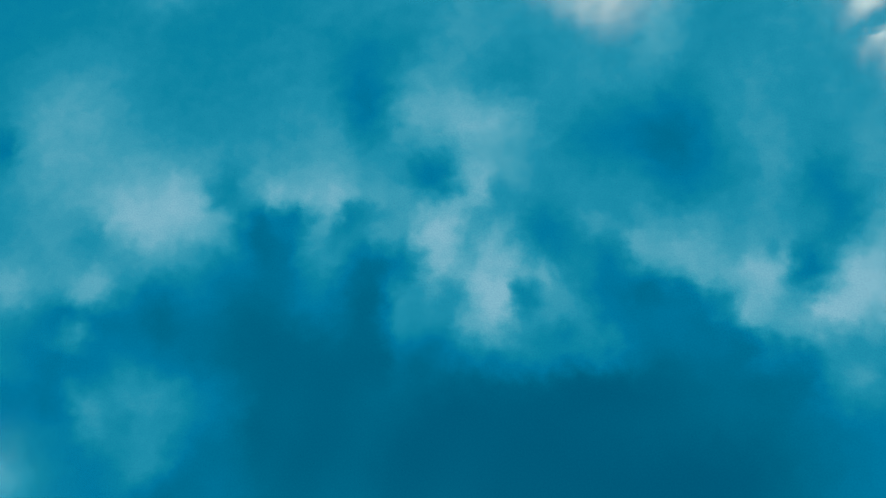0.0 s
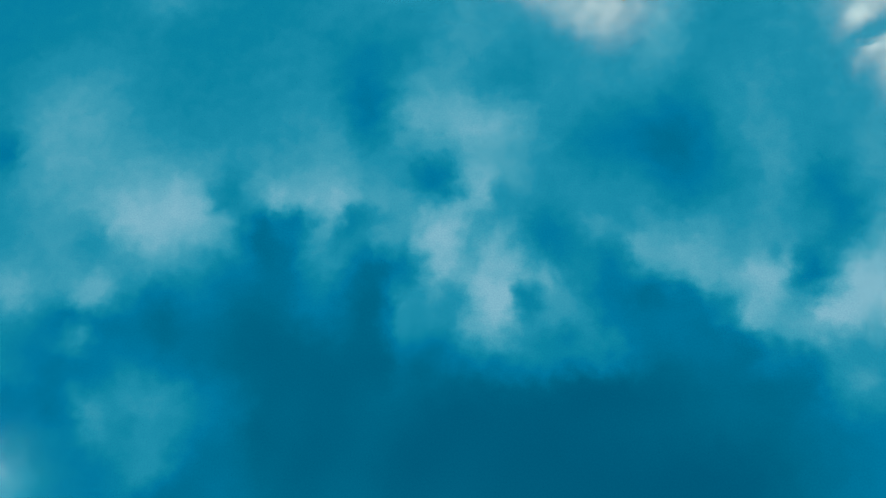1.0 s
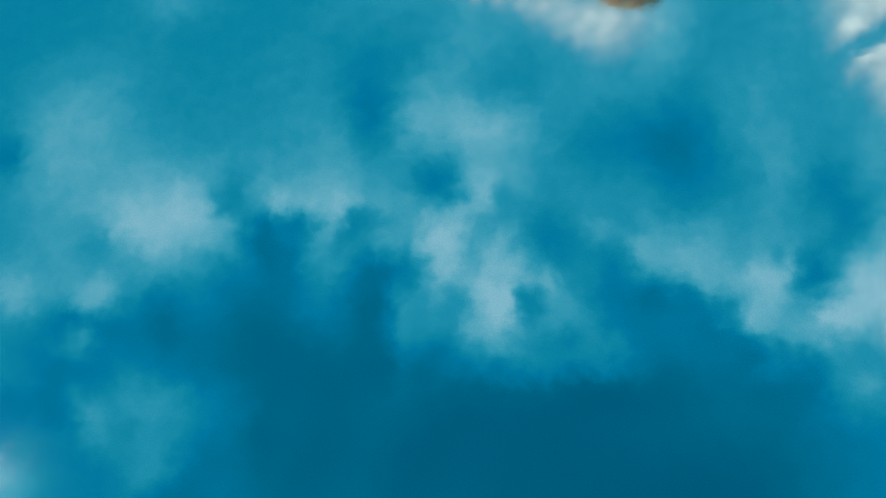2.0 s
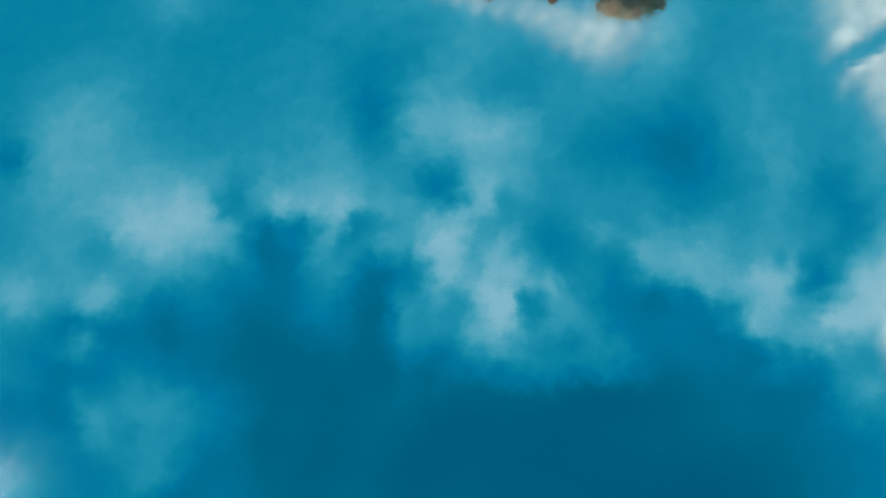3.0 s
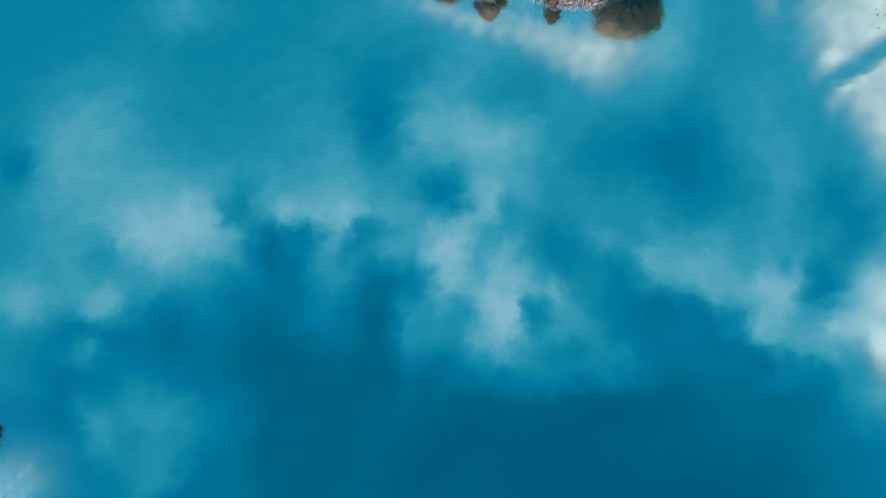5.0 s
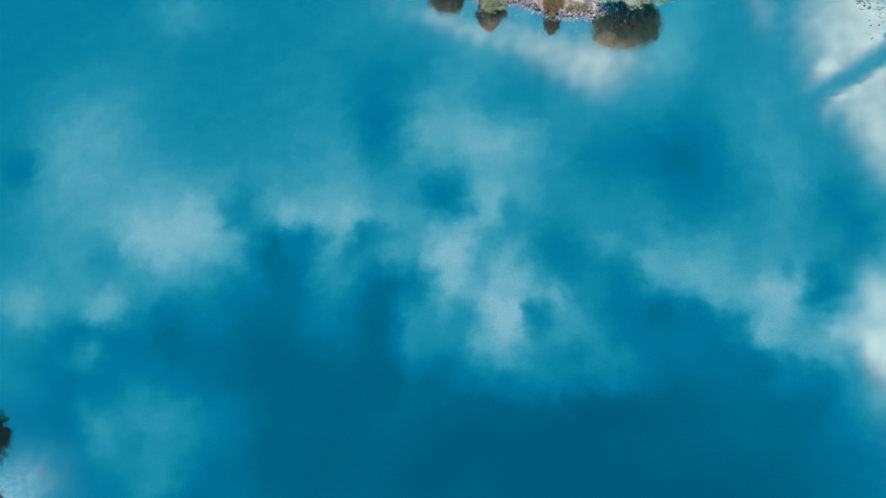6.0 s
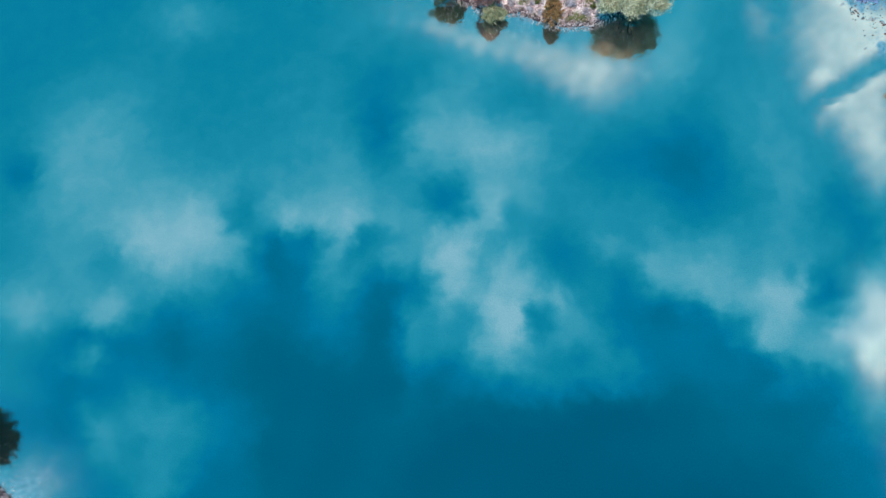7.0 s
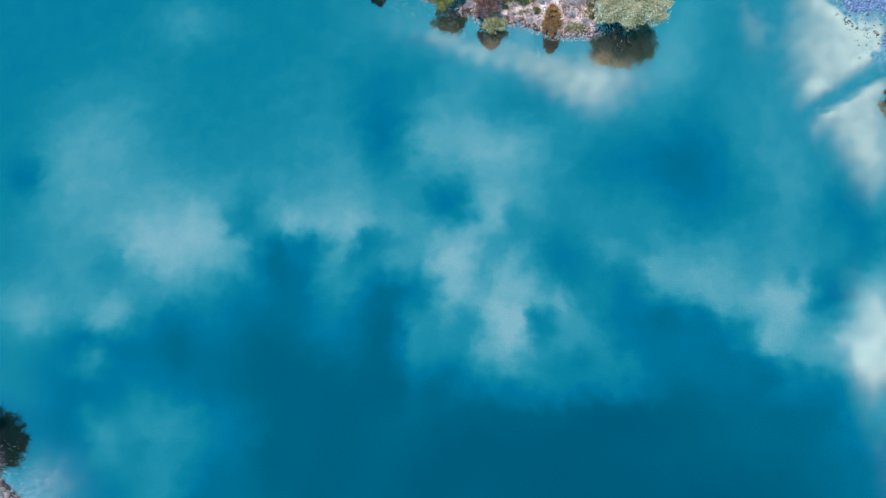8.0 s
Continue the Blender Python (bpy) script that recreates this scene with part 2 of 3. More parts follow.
def ground_material():
    mat, n = material("lake_bed_and_bank")
    place = n.add("ShaderNodeNewGeometry").outputs["Position"]
    z = n.add("ShaderNodeSeparateXYZ", {0: place}).outputs[2]
    coarse, fine, grit = n.noise(place, 0.22, 4.0, 0.6), n.noise(place, 1.7, 5.0, 0.65), n.noise(place, 8.0, 4.0, 0.7)
    # pale marl washed up on the shoals, dark silt elsewhere
    marl = n.add("ShaderNodeAttribute", attribute_name="marl").outputs["Fac"]
    washed = n.math("ADD", marl, n.math("MULTIPLY", n.math("SUBTRACT", n.noise(place, 0.5, 6.0, 0.65), 0.5), n.span(marl, 0.0, 0.3, 0.0, 0.4)))
    bed = n.ramp(washed, BED)
    bed = n.mix(n.span(grit, 0.35, 0.75, 0.0, 0.25), bed, (0.30, 0.27, 0.26, 1), "MULTIPLY")
    lilac = n.mix(n.span(fine, 0.3, 0.7), (0.04, 0.035, 0.09, 1), (0.30, 0.27, 0.42, 1))
    mud = n.add("ShaderNodeAttribute", attribute_name="mud").outputs["Fac"]
    bed = n.mix(n.math("MULTIPLY", n.span(n.math("ADD", mud, n.math("MULTIPLY", n.math("SUBTRACT", coarse, 0.5), 0.8)), 0.15, 0.85), 0.9), bed, lilac)
    patch = n.noise(place, 0.8, 5.0, 0.7, warp=0.6)
    speck = n.math("ADD", n.math("MULTIPLY", n.noise(place, 4.2, 6.0, 0.8), 0.6), n.math("MULTIPLY", patch, 0.4))
    litter = n.ramp(speck, ((0.37, (0.02, 0.014, 0.02)), (0.44, (0.16, 0.10, 0.12)), (0.50, (0.44, 0.37, 0.42)), (0.58, (0.84, 0.80, 0.86))))
    moss = n.ramp(grit, ((0.3, (0.03, 0.04, 0.015)), (0.7, (0.15, 0.17, 0.07))))
    land = n.mix(n.span(n.noise(place, 0.35, 4.0, 0.6), 0.52, 0.64), litter, moss)
    # wet soil by the waterline; its near-black tone also paints the undercut bank's shadow
    wet = n.mix(n.span(grit, 0.4, 0.65), (0.018, 0.014, 0.018, 1), (0.09, 0.07, 0.09, 1))
    land = n.mix(n.span(n.math("ADD", z, n.math("MULTIPLY", n.math("SUBTRACT", fine, 0.5), 0.2)), 0.06, 0.3), wet, land)
    land = n.mix(n.span(n.math("ADD", mud, n.math("MULTIPLY", n.math("SUBTRACT", fine, 0.5), 0.5)), 0.6, 0.8), land, n.mix(n.span(n.noise(place, 3.0, 4.0, 0.7), 0.35, 0.65), (0.03, 0.07, 0.19, 1), (0.17, 0.25, 0.42, 1)))
    dry = n.mix(n.span(grit, 0.35, 0.7), (0.27, 0.26, 0.27, 1), (0.45, 0.43, 0.43, 1))
    soaked = n.mix(n.span(fine, 0.3, 0.7), (0.15, 0.22, 0.25, 1), (0.26, 0.31, 0.33, 1))
    flat = n.mix(n.span(n.math("ADD", z, n.math("MULTIPLY", n.math("SUBTRACT", fine, 0.5), 0.16)), -0.01, 0.20), soaked, dry)
    land = n.mix(n.math("MULTIPLY", n.span(washed, 0.6, 0.8), n.span(mud, 0.8, 0.6)), land, flat)
    color = n.mix(n.span(z, -0.03, 0.02), bed, land)
    return surface(mat, n, color, 0.95, n.math("ADD", fine, n.math("MULTIPLY", grit, 0.5)), 0.5, 0.15)


BED = ((0.0, (0.0, 0.02, 0.03)), (0.3, (0.065, 0.07, 0.08)), (0.7, (0.40, 0.29, 0.23)), (1.0, (0.78, 0.62, 0.52)))


def water_material():
    mat, n = material("lake_water")
    place = n.add("ShaderNodeNewGeometry").outputs["Position"]
    ripple = n.math("ADD", n.noise(place, 0.9, 2.0), n.math("MULTIPLY", n.noise(place, 2.6, 2.0), 0.2))
    normal = n.add("ShaderNodeBump", {"Height": ripple, "Strength": 0.012, "Distance": 0.02}).outputs[0]
    mirror = n.add("ShaderNodeBsdfGlossy", {"Color": n.mix(n.span(n.noise(place, 4.5, 2.0), 0.3, 0.7), (0.57, 0.92, 0.96, 1), (0.63, 1.0, 1.0, 1)), "Roughness": 0.024, "Normal": normal}).outputs[0]
    # deep water swallows the light from the bed
    clarity = n.add("ShaderNodeAttribute", attribute_name="clarity").outputs["Fac"]
    clear = n.add("ShaderNodeBsdfTransparent", {0: n.mix(clarity, (0.0, 0.0, 0.0, 1), (1.0, 0.95, 0.86, 1))}).outputs[0]
    n.tree.links.new(n.add("ShaderNodeMixShader", {0: 0.33, 1: clear, 2: mirror}).outputs[0], n.add("ShaderNodeOutputMaterial").inputs[0])
    return mat


GROUND, WATER = ground_material(), water_material()
BARK = bark_material("grey_bark", (0.035, 0.028, 0.024), (0.16, 0.13, 0.11))
SILVER = leaf_material("silver_leaves", (0.13, 0.15, 0.08), (0.48, 0.49, 0.34), (0.80, 0.79, 0.65), 0.6)
RUST = leaf_material("rust_needles", (0.12, 0.055, 0.02), (0.40, 0.22, 0.10), (0.64, 0.42, 0.22), 1.6)
PLUM = leaf_material("plum_leaves", (0.06, 0.03, 0.03), (0.24, 0.13, 0.13), (0.44, 0.28, 0.27), 1.5)
SAGE = leaf_material("sage_leaves", (0.09, 0.11, 0.06), (0.30, 0.33, 0.20), (0.60, 0.60, 0.44), 1.6)
LIME = leaf_material("yellow_green_leaves", (0.09, 0.11, 0.025), (0.24, 0.27, 0.08), (0.42, 0.44, 0.18), 1.4)
PINE = leaf_material("dark_green_leaves", (0.008, 0.02, 0.012), (0.02, 0.045, 0.025), (0.05, 0.085, 0.045), 1.2)
STRAW = leaf_material("bleached_grass", (0.26, 0.16, 0.16), (0.60, 0.50, 0.52), (0.88, 0.85, 0.87), 1.3)
HEATH = leaf_material("lilac_heath", (0.14, 0.13, 0.18), (0.42, 0.40, 0.48), (0.78, 0.76, 0.84), 1.5)
MOSS = leaf_material("green_herbs", (0.03, 0.045, 0.015), (0.10, 0.13, 0.04), (0.22, 0.24, 0.10), 1.5)


def stone_material():
    mat, n = material("dark_wet_stone")
    place = n.add("ShaderNodeNewGeometry").outputs["Position"]
    grit = n.noise(place, 7.0, 5.0, 0.7)
    return surface(mat, n, n.ramp(grit, ((0.3, (0.03, 0.025, 0.03)), (0.75, (0.17, 0.14, 0.15)))), 0.7, grit, 0.7)


STONE = stone_material()


# ---- ground and water ----
def outline(points):
    return np.array(points, float)


ISLAND = outline(((-54.4, 195.8), (-45.9, 119.8), (-35.0, 89.1), (-26.6, 80.6), (-19.1, 76.6), (-13.5, 72.4), (-8.4, 69.9), (-5.1, 68.2), (-4.0, 67.1), (0.4, 66.1), (3.2, 65.4),
                  (5.6, 64.0), (8.6, 62.8), (13.1, 62.6), (15.3, 63.5), (18.9, 64.7), (21.9, 66.0), (24.9, 69.6), (28.1, 75.9), (31.3, 91.4), (38.0, 168.1)))
MARSH = outline(((49.5, 73.0), (50.2, 67.5), (51.6, 64.8), (53.2, 62.9), (55.2, 62.5), (57.4, 62.4), (58.2, 60.8), (57.0, 59.0), (55.8, 57.2), (55.3, 55.4), (56.4, 54.4), (64.6, 54.0),
                 (95.4, 63.1), (128.6, 140.9), (63.8, 160.3)))
SPIT = outline(((55.3, 49.9), (55.2, 47.6), (56.3, 45.4), (61.1, 37.1), (89.9, 17.4), (93.8, 49.8), (60.7, 52.0)))
BANK = outline(((-70.5, -9.1), (-73.1, -7.0), (-75.7, -4.9), (-78.0, -1.3), (-79.4, 3.1), (-85.1, 11.1), (-125.2, 26.4), (-221.2, 12.8), (-196.4, -84.6), (-42.9, -67.6), (-58.4, -21.1)))


def beyond(px, py, ring):
    """Distance to an outline: negative inside it."""
    best, inside = np.full(px.shape, 1e9), np.zeros(px.shape, bool)
    for (ax, ay), (bx, by) in zip(ring, np.roll(ring, -1, 0)):
        ex, ey = bx - ax, by - ay
        s = np.clip(((px - ax) * ex + (py - ay) * ey) / (ex * ex + ey * ey), 0, 1)
        best = np.minimum(best, np.hypot(px - ax - s * ex, py - ay - s * ey))
        crosses = (ay > py) != (by > py)
        inside ^= crosses & (px < ex * (py - ay) / (ey if ey else 1e-9) + ax)
    return np.where(inside, -best, best)


def rough(px, py, seed, scale):
    """Smooth value noise from a few crossing waves, about -1 to 1."""
    rng = np.random.RandomState(seed)
    out = np.zeros(px.shape)
    for _ in range(9):
        a, k, ph = rng.uniform(0, 6.283), rng.uniform(0.6, 1.8) / scale, rng.uniform(0, 6.283)
        out += np.sin((px * np.cos(a) + py * np.sin(a)) * k * 6.283 + ph)
    return out / 4.0


# Shoals under the water: place, half width, half depth, turn, depth of their top, share of marl.
SHOALS_ISLAND = (
    (12.0, 52.6, 9.0, 5.2, -36, -0.5, 0.52),
    (8.5, 59.6, 14.0, 5.0, -22, -0.6, 0.78),
    (-7.0, 63.4, 12.0, 3.0, -22, -0.7, 0.62),
    (14.0, 54.8, 3.5, 2.2, -20, -0.4, 0.45),
    (22.1, 56.0, 6.0, 4.0, 10, -1.3, 0.15),
    (38.8, 63.0, 2.4, 7.0, 0, -1.2, 0.45),
)
SHOALS_EAST = (
    (49.5, 57.0, 10.5, 14.0, -10, -1.0, 0.48),
    (46.4, 51.4, 1.7, 2.8, -35, -0.3, 0.97),
    (50.8, 57.0, 6.2, 6.0, -35, -0.3, 0.66),
    (48.0, 67.0, 3.6, 6.0, -10, -0.5, 0.35),
    (61.0, 68.0, 9.0, 7.0, -35, -0.05, 0.97),
    (55.4, 59.6, 5.0, 3.2, -35, 0.0, 0.99),
    (51.0, 63.6, 3.6, 1.4, -55, 0.0, 0.97),
    (53.6, 55.6, 3.4, 1.3, 27, -0.02, 0.97),
    (47.7, 47.0, 2.2, 1.4, 30, -0.3, 0.85),
    (50.6, 45.6, 4.9, 5.0, -45, -0.4, 0.66),
    (53.8, 50.0, 4.0, 1.3, 30, -0.12, 0.8),
    (52.0, 41.4, 2.8, 4.8, 15, -0.5, 0.75),
    (51.0, 36.5, 4.0, 5.0, 0, -0.8, 0.45),
)
SHOALS_SOUTH = (
    (45.2, 9.6, 2.7, 5.5, 10, -0.4, 0.85),
    (49.0, 15.8, 4.0, 9.6, 20, -0.5, 0.65),
    (-69.4, -7.4, 6.5, 4.4, 35, -0.4, 0.48),
    (46.6, -2.4, 3.0, 10.8, 0, -2.3, 0.45),
    (48.2, 9.6, 3.4, 4.6, 0, -0.4, 0.7),
)
SHOALS = SHOALS_ISLAND + SHOALS_EAST + SHOALS_SOUTH


def shoal_share(px, py, x, y, rx, ry, turn):
    c, s = math.cos(radians(turn)), math.sin(radians(turn))
    q = (((px - x) * c + (py - y) * s) / rx) ** 2 + ((-(px - x) * s + (py - y) * c) / ry) ** 2
    return np.exp(-q * (1 + 0.25 * rough(px, py, 4, 5)))


def channel_share(px, py):
    """The channel that parts the two eastern shoals."""
    mouth = np.abs((px - 45.0) * -0.58 + (py - 47.3) * 0.815 + 0.012 * (px - 45) ** 2 - 0.2 * np.sin(px * 0.6) + 0.35 * rough(px, py, 15, 3.0)) / 1.0
    return np.where(px > 43.5, np.exp(-mouth ** 2), 0)


def marl_share(px, py):
    left = np.ones(px.shape)
    for *where, top, share in SHOALS:
        left *= 1 - share * shoal_share(px, py, *where)
    # dark mud close under the island's bank, painted wider so tree reflections look dark
    shore = np.maximum(beyond(px, py, ISLAND) + 0.7 * rough(px, py, 23, 5.0), 0)
    return (1 - left) * (1 - 0.66 * channel_share(px, py)) * (1 - 0.9 * np.exp(-(shore / 4.3) ** 2))


def mud_share(px, py):
    """Lilac mud in the marsh pool and along the waterline."""
    pool = np.clip(0.5 - (beyond(px, py, MARSH) + 0.9 * rough(px, py, 13, 4.0)) / 1.6 + 0.35 * rough(px, py, 8, 1.6), 0, 1)
    fringe = np.minimum(beyond(px, py, ISLAND), beyond(px, py, BANK)) + 0.6 * rough(px, py, 9, 3.0)
    pool = np.maximum(pool, 0.62 * shoal_share(px, py, -70.0, -7.5, 6.0, 4.5, 40))
    return np.maximum(pool, 0.55 * np.exp(-np.maximum(fringe, 0) / 2.4))


def ground_height(px, py):
    lake = np.hypot((px + 12) / 1.25, py - 40) - 165 + 14 * rough(px, py, 5, 160)
    lands = [beyond(px, py, ring) for ring in (ISLAND, SPIT, BANK)] + [-lake]
    d = np.minimum.reduce(lands)
    d = d + (0.35 * rough(px, py, 1, 3.2) + 0.22 * rough(px, py, 2, 1.4)) * np.exp(-np.maximum(d, 0) ** 2 / 3)
    out = np.maximum(d, 0)
    wet = -0.10 * out - 0.016 * out ** 2 - 0.02
    wet = np.maximum(wet, -5.0 - 0.6 * rough(px, py, 3, 25))
    for *where, top, share in SHOALS:
        wet = wet + np.maximum(top - wet, 0) * shoal_share(px, py, *where)
    pool = np.clip(-(beyond(px, py, MARSH) + 0.9 * rough(px, py, 13, 4.0) + 0.4 * rough(px, py, 14, 1.4)) / 1.2, 0, 1)
    wet = wet + np.exp(-(wet / 0.25) ** 2) * (0.05 * rough(px, py, 21, 1.1) + 0.05 * rough(px, py, 22, 2.6))
    wet = wet + (0.09 + 0.05 * rough(px, py, 12, 2.2) - wet) * pool
    wet = wet - np.maximum(wet + 1.9, 0) * channel_share(px, py)
    dry = 0.9 * (1 - np.exp(np.minimum(d, 0) / 3.5)) + 0.10 * rough(px, py, 7, 2.0) * np.clip(-d, 0, 1)
    return np.where(d > 0, wet, dry)


def span_lines(a, b, step, far, count):
    grow = np.geomspace(1.0, far, count)
    return np.concatenate((a - grow[::-1], np.arange(a, b, step), b + grow))


# finer where the eastern flats break the surface
gx, gy = span_lines(-98, 72, 0.6, 2400, 34), span_lines(-24, 88, 0.6, 2400, 34)
gx, gy = np.unique(np.round(np.concatenate((gx, np.arange(44, 62, 0.3))), 2)), np.unique(np.round(np.concatenate((gy, np.arange(44, 68, 0.3))), 2))
mx, my = np.meshgrid(gx, gy)
mz = ground_height(mx, my)
cols = len(gx)
ids = (np.arange(len(gy) - 1)[:, None] * cols + np.arange(cols - 1)[None, :]).ravel()
ground_mesh = bpy.data.meshes.new("ground")
ground_mesh.from_pydata(np.stack((mx.ravel(), my.ravel(), mz.ravel()), 1).tolist(), [], np.stack((ids, ids + 1, ids + cols + 1, ids + cols), 1).tolist())
ground_mesh.polygons.foreach_set("use_smooth", np.ones(len(ids), bool))
ground_mesh.attributes.new("marl", "FLOAT", "POINT").data.foreach_set("value", marl_share(mx, my).ravel().astype(np.float32))
ground_mesh.attributes.new("mud", "FLOAT", "POINT").data.foreach_set("value", mud_share(mx, my).ravel().astype(np.float32))
ground_mesh.materials.append(GROUND)
ground = tagged(new("ground", ground_mesh), "pale marl lake bed and littered lilac-grey bank", "ground", kind="structure")

wx, wy = np.meshgrid(np.linspace(-272, 248, 241), np.linspace(-220, 300, 241))
side = wx.shape[1]
cells = (np.arange(side - 1)[:, None] * side + np.arange(side - 1)[None, :]).ravel()
water_mesh = bpy.data.meshes.new("water")
water_mesh.from_pydata(np.stack((wx.ravel(), wy.ravel(), np.zeros(wx.size)), 1).tolist(), [], np.stack((cells, cells + 1, cells + side + 1, cells + side), 1).tolist())
clarity_of = np.clip(1.2 + ground_height(wx, wy) / 3.6, 0, 1) ** 1.2
water_mesh.attributes.new("clarity", "FLOAT", "POINT").data.foreach_set("value", clarity_of.ravel().astype(np.float32))
water_mesh.materials.append(WATER)
water = tagged(new("water", water_mesh), "still blue-green lake water mirroring broken clouds", "lake", kind="structure")


def ground_at(x, y):
    return float(ground_height(np.array([x], float), np.array([y], float))[0])


# ---- plants ----
def mesh_part(name, verts, faces, mat, parent, label="", smooth=False):
    mesh = bpy.data.meshes.new(name)
    mesh.from_pydata(np.asarray(verts).tolist(), [], np.asarray(faces).tolist())
    mesh.materials.append(mat)
    if smooth:
        mesh.polygons.foreach_set("use_smooth", np.ones(len(mesh.polygons), bool))
    ob = new(name, mesh)
    ob.parent = parent
    return tagged(ob, label) if label else ob


def thing(name, x, y, label, category, group=""):
    base = new(name)
    base.location = (x, y, ground_at(x, y))
    return tagged(base, label, category, group)


def unit(rng, n):
    v = rng.normal(size=(n, 3))
    return v / np.linalg.norm(v, axis=1, keepdims=True)


def leaf_quads(rng, places, outward, length, width, spread=0.8):
    """One folded, pointed leaf spray at each place, roughly facing outward."""
    n = len(places)
    along = outward * 0.5 + unit(rng, n) * spread
    along /= np.linalg.norm(along, axis=1, keepdims=True)
    side = np.cross(along, unit(rng, n))
    side /= np.linalg.norm(side, axis=1, keepdims=True)
    up = np.cross(side, along)
    ln = length * rng.uniform(0.6, 1.3, (n, 1))
    wd = width * rng.uniform(0.6, 1.3, (n, 1))
    a, d = places - along * ln * 0.5, places + along * ln * 0.5
    b, c = places + side * wd * 0.5 + up * wd * 0.2, places - side * wd * 0.5 + up * wd * 0.2
    verts = np.stack((a, b, d, c), 1).reshape(-1, 3)
    i = np.arange(n)[:, None] * 4
    return verts, np.concatenate((np.concatenate((i, i + 1, i + 2), 1), np.concatenate((i, i + 2, i + 3), 1)))


def tube(points, radii, sides=6):
    verts, faces = [], []
    for k, (p, r) in enumerate(zip(points, radii)):
        ahead = Vector(points[min(k + 1, len(points) - 1)]) - Vector(points[max(k - 1, 0)])
        turn = ahead.to_track_quat("Z", "Y")
        for j in range(sides):
            a = 6.2832 * j / sides
            verts.append(tuple(Vector(p) + turn @ Vector((math.cos(a) * r, math.sin(a) * r, 0))))
    for k in range(len(points) - 1):
        for j in range(sides):
            a, b = k * sides + j, k * sides + (j + 1) % sides
            faces += [(a, b, b + sides), (a, b + sides, a + sides)]
    return verts, faces


def limbs(rng, trunk_points, trunk_radius, tips):
    """A tapered trunk and limbs that bend from it towards the crown's clumps."""
    n = len(trunk_points)
    verts, faces = tube(trunk_points, [trunk_radius * (1.25 if k == 0 else 1 - 0.75 * k / (n - 1)) for k in range(n)], 8)
    for tip in tips:
        k = int(rng.randint(1, n))
        a, b = np.array(trunk_points[k]), np.array(tip)
        mid = (a + b) / 2 + np.array((0, 0, -0.12)) * np.linalg.norm(b - a) + rng.normal(size=3) * 0.08
        more, shapes = tube([tuple(a), tuple(mid), tuple(b)], [trunk_radius * 0.4, trunk_radius * 0.22, trunk_radius * 0.06], 5)
        faces += [tuple(i + len(verts) for i in f) for f in shapes]
        verts += more
    return verts, faces


def broad_tree(name, x, y, label, seed, height, radius, leaves, clumps, per_clump, leaf, lean=(0, 0), low=0.3, squash=1.0, group="", category="tree", trunks=1, clump_size=0.2, wide=0.4, top=1.0):
    """A tree with a round, broken crown of leaf clumps."""
    rng = np.random.RandomState(seed)
    base = thing(name, x, y, label, category, group)
    mid = np.array((lean[0], lean[1], height * (1 + low) / 2))
    half_size = np.array((radius, radius * squash, height * (1 - low) / 2))
    dirs = unit(rng, clumps)
    dirs[:, 2] = np.where(dirs[:, 2] < -0.5, -dirs[:, 2], dirs[:, 2])
    shell = rng.uniform(0.35, 1.0, (clumps, 1)) ** 0.45
    swell = 1 + 0.18 * np.sin(dirs[:, :1] * 4 + seed) * np.cos(dirs[:, 1:2] * 5 + seed * 2)
    centres = mid + dirs * half_size * shell * swell * (1 - clump_size * 0.6)
    taper = 1 - (1 - top) * np.clip((centres[:, 2:] - height * low) / (height * (1 - low)), 0, 1)
    centres[:, :2] = mid[:2] + (centres[:, :2] - mid[:2]) * taper
    size = radius * clump_size * rng.uniform(0.5, 1.6, (clumps, 1))
    which = np.repeat(np.arange(clumps), per_clump)
    off = unit(rng, len(which))
    places = centres[which] + off * size[which] * (rng.uniform(0.05, 1, (len(which), 1)) ** 0.5) * np.array((1, 1, 0.75))
    outward = off + 0.6 * dirs[which]
    verts, faces = leaf_quads(rng, places, outward, leaf, leaf * wide)
    for k in range(trunks):
        shift = (k - (trunks - 1) / 2) * radius * 0.45
        line = [(shift * 0.6 + lean[0] * s * 0.5 + 0.06 * math.sin(5 * s + seed + k), lean[1] * s * 0.5, -0.3 + (height * 0.8 + 0.3) * s) for s in (0, 0.25, 0.5, 0.75, 1.0)]
        tv, tf = limbs(rng, line, 0.022 * height * (0.8 if trunks > 1 else 1), [tuple(c) for c in centres[k::trunks][:: max(1, clumps // 26)]])
        mesh_part("trunk", tv, tf, BARK, base, smooth=True)
    mesh_part("crown", verts, faces, leaves, base)
    return base


